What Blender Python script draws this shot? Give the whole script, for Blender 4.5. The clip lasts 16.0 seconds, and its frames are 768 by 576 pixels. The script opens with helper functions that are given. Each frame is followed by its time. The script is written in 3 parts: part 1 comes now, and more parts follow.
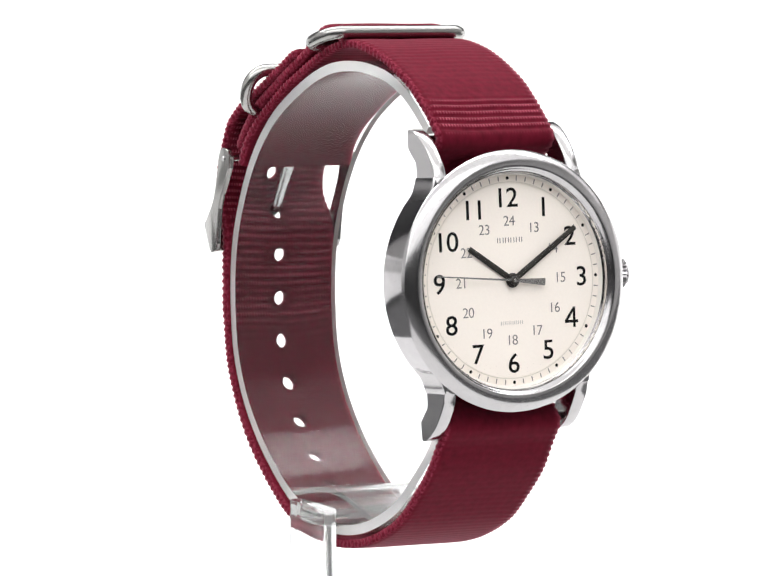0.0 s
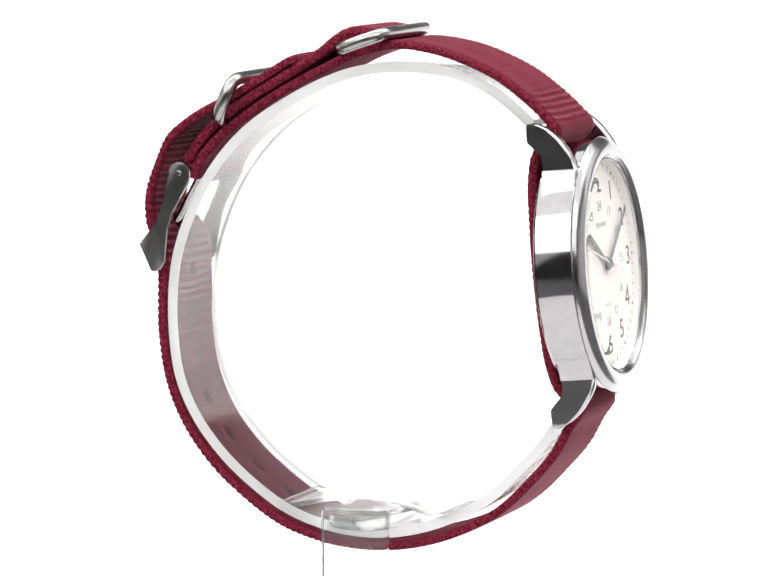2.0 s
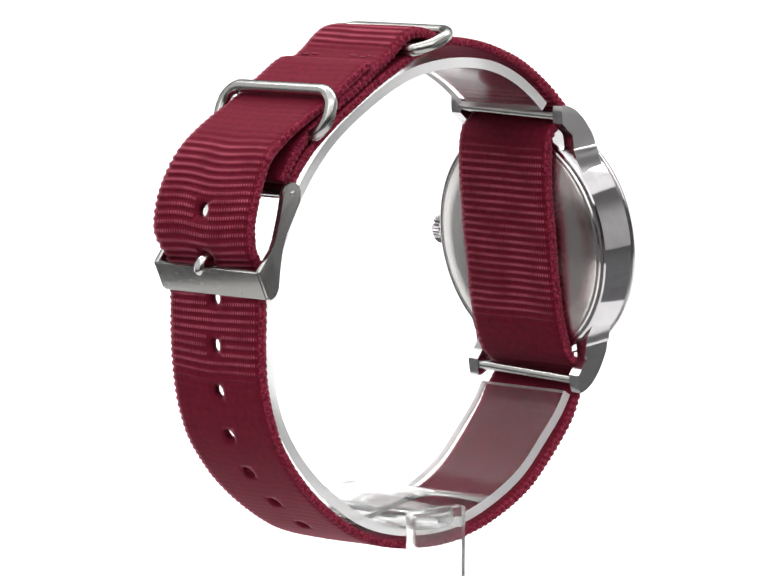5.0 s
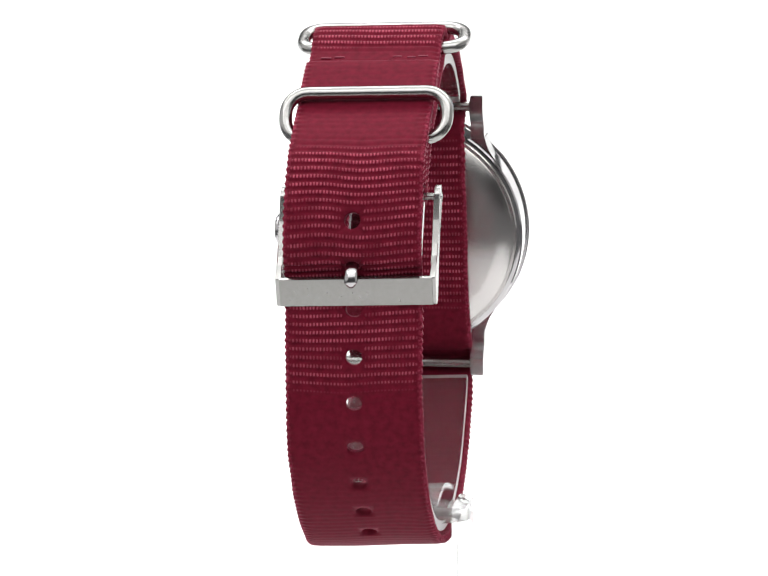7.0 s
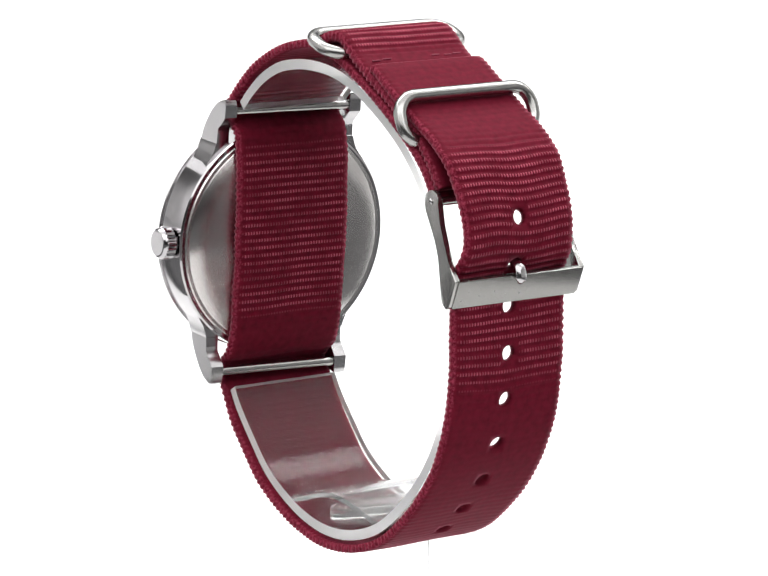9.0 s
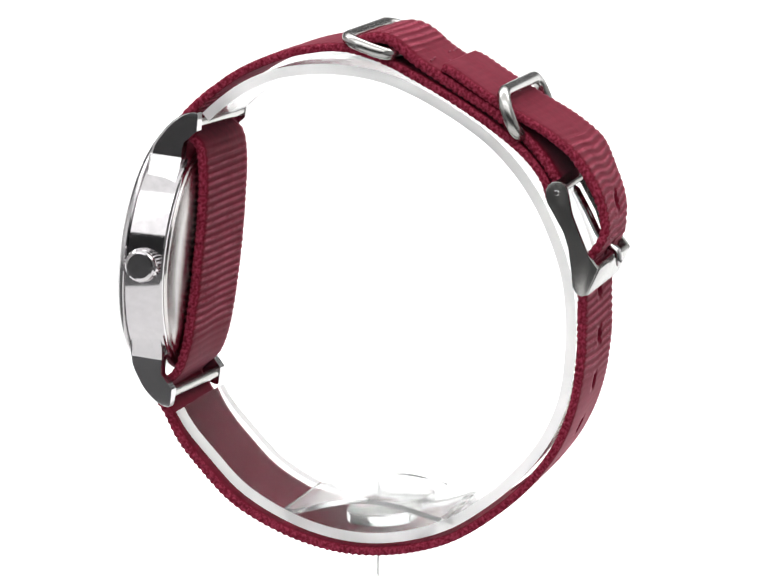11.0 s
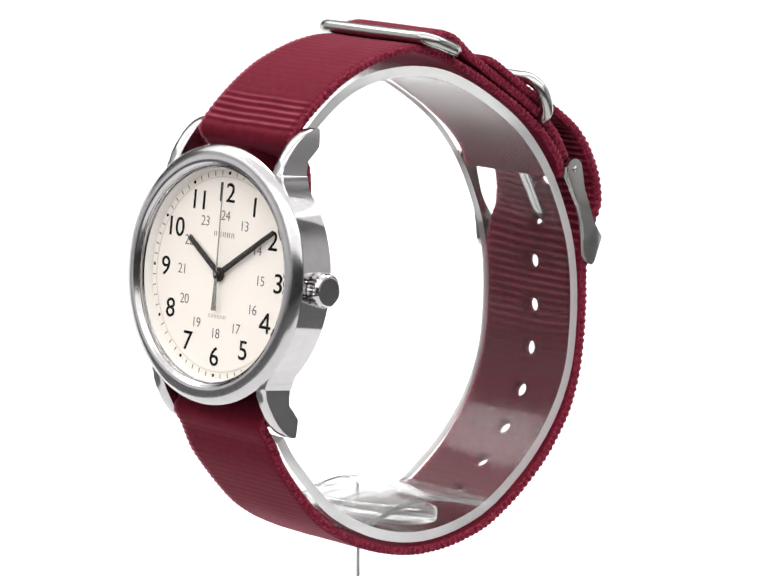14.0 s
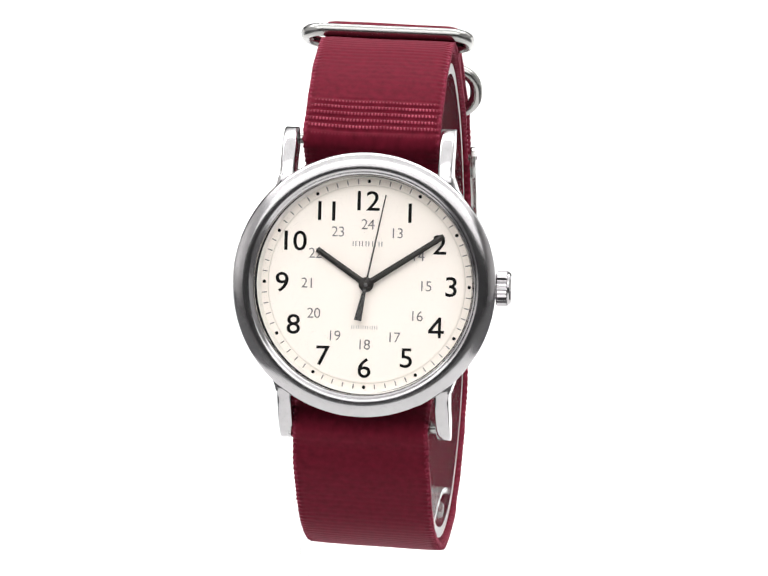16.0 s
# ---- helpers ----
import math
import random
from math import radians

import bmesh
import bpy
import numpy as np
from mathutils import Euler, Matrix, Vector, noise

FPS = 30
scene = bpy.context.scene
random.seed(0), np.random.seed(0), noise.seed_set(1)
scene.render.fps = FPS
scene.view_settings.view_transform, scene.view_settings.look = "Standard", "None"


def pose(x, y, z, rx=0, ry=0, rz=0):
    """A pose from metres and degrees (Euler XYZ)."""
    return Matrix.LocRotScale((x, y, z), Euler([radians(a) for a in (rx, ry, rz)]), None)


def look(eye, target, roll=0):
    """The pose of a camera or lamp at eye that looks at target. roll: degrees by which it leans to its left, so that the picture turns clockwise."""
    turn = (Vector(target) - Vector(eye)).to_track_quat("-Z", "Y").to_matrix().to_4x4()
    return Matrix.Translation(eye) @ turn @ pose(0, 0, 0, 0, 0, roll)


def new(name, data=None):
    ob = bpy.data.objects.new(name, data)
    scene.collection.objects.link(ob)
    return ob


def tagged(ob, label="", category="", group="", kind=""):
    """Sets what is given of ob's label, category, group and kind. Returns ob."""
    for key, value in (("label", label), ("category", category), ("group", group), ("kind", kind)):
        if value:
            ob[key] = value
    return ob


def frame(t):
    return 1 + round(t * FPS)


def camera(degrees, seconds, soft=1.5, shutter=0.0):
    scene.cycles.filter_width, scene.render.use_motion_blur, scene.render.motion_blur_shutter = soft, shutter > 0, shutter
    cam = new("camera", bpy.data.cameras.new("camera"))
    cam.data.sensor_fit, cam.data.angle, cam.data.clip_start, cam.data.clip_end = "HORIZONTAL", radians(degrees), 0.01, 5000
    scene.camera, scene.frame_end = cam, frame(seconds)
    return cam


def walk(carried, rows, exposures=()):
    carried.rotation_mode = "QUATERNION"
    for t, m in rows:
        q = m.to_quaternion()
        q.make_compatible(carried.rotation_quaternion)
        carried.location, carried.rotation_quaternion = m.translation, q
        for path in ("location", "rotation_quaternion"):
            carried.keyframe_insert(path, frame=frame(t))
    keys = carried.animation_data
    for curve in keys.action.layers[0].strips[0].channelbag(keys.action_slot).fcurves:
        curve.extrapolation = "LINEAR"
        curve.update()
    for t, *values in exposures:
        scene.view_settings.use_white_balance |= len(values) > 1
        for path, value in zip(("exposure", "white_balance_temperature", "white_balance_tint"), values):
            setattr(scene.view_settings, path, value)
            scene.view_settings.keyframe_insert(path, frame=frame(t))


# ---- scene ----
# ---- camera ----
Z0 = 0.15            # height of the watch's centre over the table
AXIS_TURN, AXIS_RATE = 31.38, 20.176   # degrees at the start, degrees per second
EYE = Vector((-0.0001, -0.6554, 0.0859 + Z0))
cam = camera(10.3, 16.0, soft=1.45)
DOWN = radians(7.922)
STILL = look(EYE, EYE + Vector((-0.00007, math.cos(DOWN), -math.sin(DOWN))), 0.30)
walk(cam, [(0.0, STILL), (16.0, STILL)])


# ---- light ----
world = bpy.data.worlds.new("studio")
world.use_nodes = True
world.node_tree.nodes["Background"].inputs[0].default_value = (1.0, 0.98, 0.96, 1)
world.node_tree.nodes["Background"].inputs[1].default_value = 0.06
scene.world = world
scene.view_settings.exposure = 0.0


def softbox(name, eye, target, sx, sy, watts, colour=(1, 1, 1)):
    data = bpy.data.lights.new(name, "AREA")
    data.shape, data.size, data.size_y, data.energy, data.color = "RECTANGLE", sx, sy, watts, colour
    ob = new(name, data)
    ob.matrix_world = look(eye, target)
    return ob


softbox("softbox_top", (0.0, 0.05, 1.0), (0, 0.051, 0), 2.4, 1.9, 18.4)
softbox("softbox_front", (0.0, -0.80, 0.85), (0, 0, 0.15), 2.0, 0.8, 8.4)
softbox("softbox_left", (-0.84, -0.24, 0.56), (0, 0, 0.15), 1.35, 0.78, 1.3)
softbox("softbox_right", (0.80, 0.50, 0.60), (0, 0, 0.15), 0.5, 0.4, 0.6)
softbox("softbox_back", (0.0, 0.33, 1.0), (0, 0.53, 0.15), 1.9, 0.3, 12.5)


# ---- materials ----
def material(name, colour, rough=0.5, metal=0.0, **extra):
    m = bpy.data.materials.new(name)
    m.use_nodes = True
    b = m.node_tree.nodes["Principled BSDF"]
    b.inputs["Base Color"].default_value = (*colour, 1)
    b.inputs["Roughness"].default_value = rough
    b.inputs["Metallic"].default_value = metal
    for key, value in extra.items():
        b.inputs[key.replace("_", " ")].default_value = value
    return m


def node(m, kind, **props):
    n = m.node_tree.nodes.new(kind)
    for key, value in props.items():
        if key in n.inputs:
            n.inputs[key].default_value = value
    return n


def link(m, a, out, b, into):
    m.node_tree.links.new(a.outputs[out], b.inputs[into])


def noise_tint(m, scale, low, high, colours, roughs=None, stretch=None):
    """Base colour (and roughness) that wander between two values."""
    b = m.node_tree.nodes["Principled BSDF"]
    co = node(m, "ShaderNodeTexCoord")
    n = node(m, "ShaderNodeTexNoise", Scale=scale, Detail=4.0)
    if stretch:
        mp = node(m, "ShaderNodeMapping")
        mp.inputs["Scale"].default_value = stretch
        link(m, co, "Object", mp, "Vector")
        link(m, mp, "Vector", n, "Vector")
    else:
        link(m, co, "Object", n, "Vector")
    r = node(m, "ShaderNodeValToRGB")
    r.color_ramp.elements[0].position, r.color_ramp.elements[1].position = low, high
    r.color_ramp.elements[0].color, r.color_ramp.elements[1].color = (*colours[0], 1), (*colours[1], 1)
    link(m, n, "Fac", r, "Fac")
    link(m, r, "Color", b, "Base Color")
    if roughs:
        q = node(m, "ShaderNodeMapRange")
        q.inputs["To Min"].default_value, q.inputs["To Max"].default_value = roughs
        link(m, n, "Fac", q, "Value")
        link(m, q, "Result", b, "Roughness")
    return n, co


def bump_from(m, n, out, strength, distance):
    bp = node(m, "ShaderNodeBump", Strength=strength, Distance=distance)
    link(m, n, out, bp, "Height")
    link(m, bp, "Normal", m.node_tree.nodes["Principled BSDF"], "Normal")


paper = material("white_paper", (0.86, 0.86, 0.86), 0.9)
noise_tint(paper, 9.0, 0.3, 0.7, ((0.85, 0.85, 0.85), (0.88, 0.88, 0.875)))
pale_wall = material("white_studio_wall", (0.8, 0.8, 0.8), 0.9)
noise_tint(pale_wall, 3.0, 0.3, 0.7, ((0.77, 0.765, 0.76), (0.82, 0.815, 0.81)))
dark_cloth = material("dark_studio_cloth", (0.06, 0.06, 0.062), 0.95)
noise_tint(dark_cloth, 40.0, 0.3, 0.7, ((0.07, 0.07, 0.072), (0.1, 0.1, 0.102)))
chrome = material("polished_steel", (0.62, 0.61, 0.61), 0.1, 1.0)
noise_tint(chrome, 900.0, 0.3, 0.7, ((0.53, 0.515, 0.522), (0.58, 0.565, 0.572)), (0.15, 0.21))
mirror = material("mirror_steel", (0.58, 0.56, 0.57), 0.08, 1.0)
noise_tint(mirror, 700.0, 0.3, 0.7, ((0.54, 0.522, 0.532), (0.6, 0.582, 0.592)), (0.06, 0.1))
satin = material("satin_steel", (0.62, 0.60, 0.58), 0.24, 1.0)
buckle_steel = material("buckle_steel", (0.3, 0.3, 0.29), 0.26, 1.0)
noise_tint(buckle_steel, 1400.0, 0.25, 0.75, ((0.3, 0.294, 0.284), (0.34, 0.333, 0.322)), (0.22, 0.3))
noise_tint(satin, 1400.0, 0.25, 0.75, ((0.4, 0.393, 0.38), (0.45, 0.443, 0.43)), (0.2, 0.27))
brushed = material("brushed_steel", (0.5, 0.48, 0.47), 0.23, 1.0, Anisotropic=0.95, Anisotropic_Rotation=0.25)
noise_tint(brushed, 260.0, 0.2, 0.8, ((0.66, 0.635, 0.62), (0.73, 0.705, 0.69)))
tan = node(brushed, "ShaderNodeTangent")
tan.direction_type, tan.axis = "RADIAL", "Z"
link(brushed, tan, "Tangent", brushed.node_tree.nodes["Principled BSDF"], "Tangent")
cream = material("cream_lacquer", (0.88, 0.83, 0.75), 0.6, Specular_IOR_Level=0.08)
noise_tint(cream, 2500.0, 0.3, 0.7, ((0.88, 0.81, 0.74), (0.9, 0.83, 0.76)))
flange = material("pale_flange", (0.82, 0.79, 0.74), 0.3)
ink = material("black_ink", (0.008, 0.007, 0.007), 0.6, Specular_IOR_Level=0.1)
grey_ink = material("grey_ink", (0.16, 0.15, 0.15), 0.5)
ring_ink = material("cream_shadow_line", (0.70, 0.65, 0.58), 0.5)
pale_ink = material("pale_ink", (0.42, 0.39, 0.37), 0.5)
hand_paint = material("blackened_metal", (0.014, 0.011, 0.009), 0.38, 0.0)
steel_hand = material("steel_hand", (0.45, 0.44, 0.43), 0.25, 1.0)
crystal_glass = material("mineral_glass", (1, 1, 1), 0.0, 0.0, Transmission_Weight=1.0, IOR=1.1)
acrylic = material("clear_acrylic", (0.985, 0.99, 0.988), 0.015, 0.0, Transmission_Weight=0.985, IOR=1.17)
frosted = material("frosted_acrylic_edge", (0.97, 0.96, 0.94), 0.45, 0.0, Transmission_Weight=0.5, IOR=1.2)
noise_tint(frosted, 300.0, 0.3, 0.7, ((0.94, 0.94, 0.93), (0.985, 0.985, 0.98)), (0.3, 0.5))
n, _ = noise_tint(acrylic, 120.0, 0.3, 0.7, ((0.97, 0.978, 0.975), (0.992, 0.995, 0.993)), (0.04, 0.1))
bump_from(acrylic, n, "Fac", 0.05, 0.0005)

soft_block = material("moulded_acrylic", (0.97, 0.975, 0.97), 0.08, 0.0, Transmission_Weight=0.92, IOR=1.14)
noise_tint(soft_block, 150.0, 0.3, 0.7, ((0.965, 0.97, 0.965), (0.985, 0.99, 0.985)), (0.04, 0.12))
clear_block = material("clear_acrylic_block", (0.97, 0.975, 0.97), 0.06, 0.0, Transmission_Weight=0.95, IOR=1.18)
noise_tint(clear_block, 150.0, 0.3, 0.7, ((0.975, 0.98, 0.975), (0.99, 0.995, 0.99)), (0.05, 0.1))

# woven nylon: cross ribs are geometry, the yarn over them is relief, their highlights are colour
nylon = material("burgundy_nylon", (0.12, 0.008, 0.022), 0.7)
cloth = nylon.node_tree.nodes["Principled BSDF"].inputs
cloth["Specular IOR Level"].default_value = 0.08
cloth["Sheen Weight"].default_value, cloth["Sheen Roughness"].default_value = 0.34, 0.3
cloth["Sheen Tint"].default_value = (1.0, 0.36, 0.46, 1)
uvn = node(nylon, "ShaderNodeUVMap")
uvn.uv_map = "UVMap"
ribn = node(nylon, "ShaderNodeUVMap")
ribn.uv_map = "rib"
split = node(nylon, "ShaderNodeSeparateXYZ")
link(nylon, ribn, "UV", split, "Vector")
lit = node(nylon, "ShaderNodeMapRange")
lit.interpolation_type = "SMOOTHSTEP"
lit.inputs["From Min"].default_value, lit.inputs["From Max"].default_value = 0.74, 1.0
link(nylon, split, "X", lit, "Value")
yarn = node(nylon, "ShaderNodeTexWave", Scale=0.62, Distortion=1.6, Detail=2.0)
yarn.bands_direction = "Y"
yarn.inputs["Detail Scale"].default_value = 2.0
link(nylon, uvn, "UV", yarn, "Vector")
patch = node(nylon, "ShaderNodeTexNoise", Scale=0.22, Detail=3.0)
link(nylon, uvn, "UV", patch, "Vector")
keep = node(nylon, "ShaderNodeMapRange")
keep.inputs["From Min"].default_value, keep.inputs["From Max"].default_value = 0.35, 0.6
keep.inputs["To Min"].default_value = 0.25
link(nylon, patch, "Fac", keep, "Value")
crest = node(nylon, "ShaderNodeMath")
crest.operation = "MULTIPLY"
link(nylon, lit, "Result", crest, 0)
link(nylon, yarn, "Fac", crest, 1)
crest_glint = node(nylon, "ShaderNodeMath")
crest_glint.operation = "MULTIPLY"
link(nylon, crest, 0, crest_glint, 0)
link(nylon, keep, "Result", crest_glint, 1)
blot = node(nylon, "ShaderNodeTexNoise", Scale=0.9, Detail=6.0)
link(nylon, uvn, "UV", blot, "Vector")
ramp = node(nylon, "ShaderNodeValToRGB")
ramp.color_ramp.elements[0].color, ramp.color_ramp.elements[1].color = (0.096, 0.0039, 0.0135, 1), (0.146, 0.0063, 0.0205, 1)
ramp.color_ramp.elements[0].position, ramp.color_ramp.elements[1].position = 0.3, 0.7
link(nylon, blot, "Fac", ramp, "Fac")
# highlights along the rib crests, painted into the base colour as paler red
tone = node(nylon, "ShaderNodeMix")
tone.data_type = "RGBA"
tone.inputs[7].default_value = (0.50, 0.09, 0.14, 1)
link(nylon, crest_glint, 0, tone, 0)
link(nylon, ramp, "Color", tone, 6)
# twisted selvedge yarns: speckled light and dark along both edges
across = node(nylon, "ShaderNodeSeparateXYZ")
link(nylon, uvn, "UV", across, "Vector")
far = node(nylon, "ShaderNodeMath")
far.operation = "ABSOLUTE"
link(nylon, across, "Y", far, 0)
selvedge = node(nylon, "ShaderNodeMapRange")
selvedge.inputs["From Min"].default_value, selvedge.inputs["From Max"].default_value = 9.45, 9.85
link(nylon, far, 0, selvedge, "Value")
place = node(nylon, "ShaderNodeTexCoord")
fleck = node(nylon, "ShaderNodeTexNoise", Scale=2400.0, Detail=4.0)
link(nylon, place, "Object", fleck, "Vector")
light_fleck = node(nylon, "ShaderNodeMapRange")
light_fleck.inputs["From Min"].default_value, light_fleck.inputs["From Max"].default_value = 0.38, 0.75
link(nylon, fleck, "Fac", light_fleck, "Value")
twist = node(nylon, "ShaderNodeMath")
twist.operation = "MULTIPLY"
link(nylon, light_fleck, "Result", twist, 0)
link(nylon, selvedge, "Result", twist, 1)
edge_tone = node(nylon, "ShaderNodeMix")
edge_tone.data_type = "RGBA"
edge_tone.inputs[7].default_value = (0.36, 0.045, 0.085, 1)
link(nylon, twist, 0, edge_tone, 0)
link(nylon, tone, 2, edge_tone, 6)
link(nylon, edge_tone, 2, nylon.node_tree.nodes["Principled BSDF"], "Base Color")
bump_from(nylon, crest, 0, 0.7, 0.0002)


thread = material("burgundy_thread", (0.21, 0.018, 0.045), 0.6)


# ---- building helpers ----
MM = 0.001


def mesh_of(name, verts, faces, mat, smooth=True, uvs=None):
    me = bpy.data.meshes.new(name)
    me.from_pydata([tuple(v) for v in verts], [], faces)
    if uvs is not None:
        lay = me.uv_layers.new(name="UVMap")
        idx = np.empty(len(me.loops), dtype=np.int32)
        me.loops.foreach_get("vertex_index", idx)
        lay.data.foreach_set("uv", np.asarray(uvs, dtype=np.float32)[idx].ravel())
    me.materials.append(mat)
    if smooth:
        me.polygons.foreach_set("use_smooth", [True] * len(me.polygons))
    me.update()
    return me


def part(name, me, parent, label="", m=None):
    """One mesh object under a thing or under a part."""
    ob = new(name, me)
    ob.parent = parent
    if m is not None:
        ob.matrix_basis = m
    return tagged(ob, label)


def from_bm(name, bm, mat, smooth=False, sharp=35):
    bmesh.ops.recalc_face_normals(bm, faces=bm.faces)
    me = bpy.data.meshes.new(name)
    bm.to_mesh(me)
    bm.free()
    me.materials.append(mat)
    if smooth:
        me.polygons.foreach_set("use_smooth", [True] * len(me.polygons))
        me.set_sharp_from_angle(angle=radians(sharp))
    return me


def lathe(name, profile, mat, n=144, sharp=30):
    """Turned body round local z; profile of (radius, height) in mm."""
    bm = bmesh.new()
    rings = []
    for r, z in profile:
        if r < 1e-6:
            rings.append([bm.verts.new((0, 0, z * MM))])
        else:
            rings.append([bm.verts.new((r * MM * math.cos(a), r * MM * math.sin(a), z * MM)) for a in (2 * math.pi * k / n for k in range(n))])
    for a, b in zip(rings, rings[1:]):
        for k in range(n):
            j = (k + 1) % n
            f = ([a[0]] if len(a) == 1 else [a[k], a[j]]) + ([b[0]] if len(b) == 1 else [b[j], b[k]])
            if len(f) > 2:
                bm.faces.new(f)
    return from_bm(name, bm, mat, True, sharp)


def spline(points, step=0.1):
    """Arc-length samples of a Catmull-Rom curve through (u, z) points in mm: places, left normals, lengths."""
    p = np.array(points, float)
    p = np.vstack([2 * p[0] - p[1], p, 2 * p[-1] - p[-2]])
    out = []
    for i in range(1, len(p) - 2):
        a, b, c, d = p[i - 1:i + 3]
        ta, tb = np.linalg.norm(b - a) ** 0.5, np.linalg.norm(c - b) ** 0.5
        tc = np.linalg.norm(d - c) ** 0.5
        m1 = tb * ((b - a) / ta - (c - a) / (ta + tb) + (c - b) / tb)
        m2 = tb * ((c - b) / tb - (d - b) / (tb + tc) + (d - c) / tc)
        t = np.linspace(0, 1, 60, endpoint=False)[:, None]
        out.append((2 * t**3 - 3 * t**2 + 1) * b + (t**3 - 2 * t**2 + t) * m1 + (-2 * t**3 + 3 * t**2) * c + (t**3 - t**2) * m2)
    q = np.vstack(out + [p[-2:-1]])
    s = np.r_[0, np.cumsum(np.linalg.norm(np.diff(q, axis=0), axis=1))]
    ss = np.arange(0, s[-1], step)
    q = np.stack([np.interp(ss, s, q[:, 0]), np.interp(ss, s, q[:, 1])], 1)
    tang = np.gradient(q, axis=0)
    k = np.ones(9) / 9
    pad = np.pad(tang, ((4, 4), (0, 0)), mode="edge")
    tang = np.stack([np.convolve(pad[:, j], k, "valid") for j in (0, 1)], 1)
    tang /= np.linalg.norm(tang, axis=1)[:, None]
    return q, np.stack([-tang[:, 1], tang[:, 0]], 1), ss


def skew(me):
    """The loop sits a little askew on its axis: shifts a finished loop part (its mesh in the watch's space)."""
    co = np.empty(len(me.vertices) * 3)
    me.vertices.foreach_get("co", co)
    co = co.reshape(-1, 3)
    x, u, z = co[:, 0].copy(), -co[:, 1].copy(), co[:, 2].copy()
    co[:, 0] = x + 0.33 * MM + 0.003 * u + z * (0.0125 + 0.4 * u)
    bulge = np.clip((-u - 0.0325) / 0.003, 0, 1) * np.clip((z - 0.003) / 0.003, 0, 1)
    co[:, 1] = -(u - 0.03 * x * np.clip((0.010 - u) / 0.040, 0, 1) - 0.06 * x * bulge)
    co[:, 2] = z - x * (0.03 + 0.02 * np.clip(-z / 0.044, 0, 1))
    me.vertices.foreach_set("co", co.ravel())
    me.update()
    return me


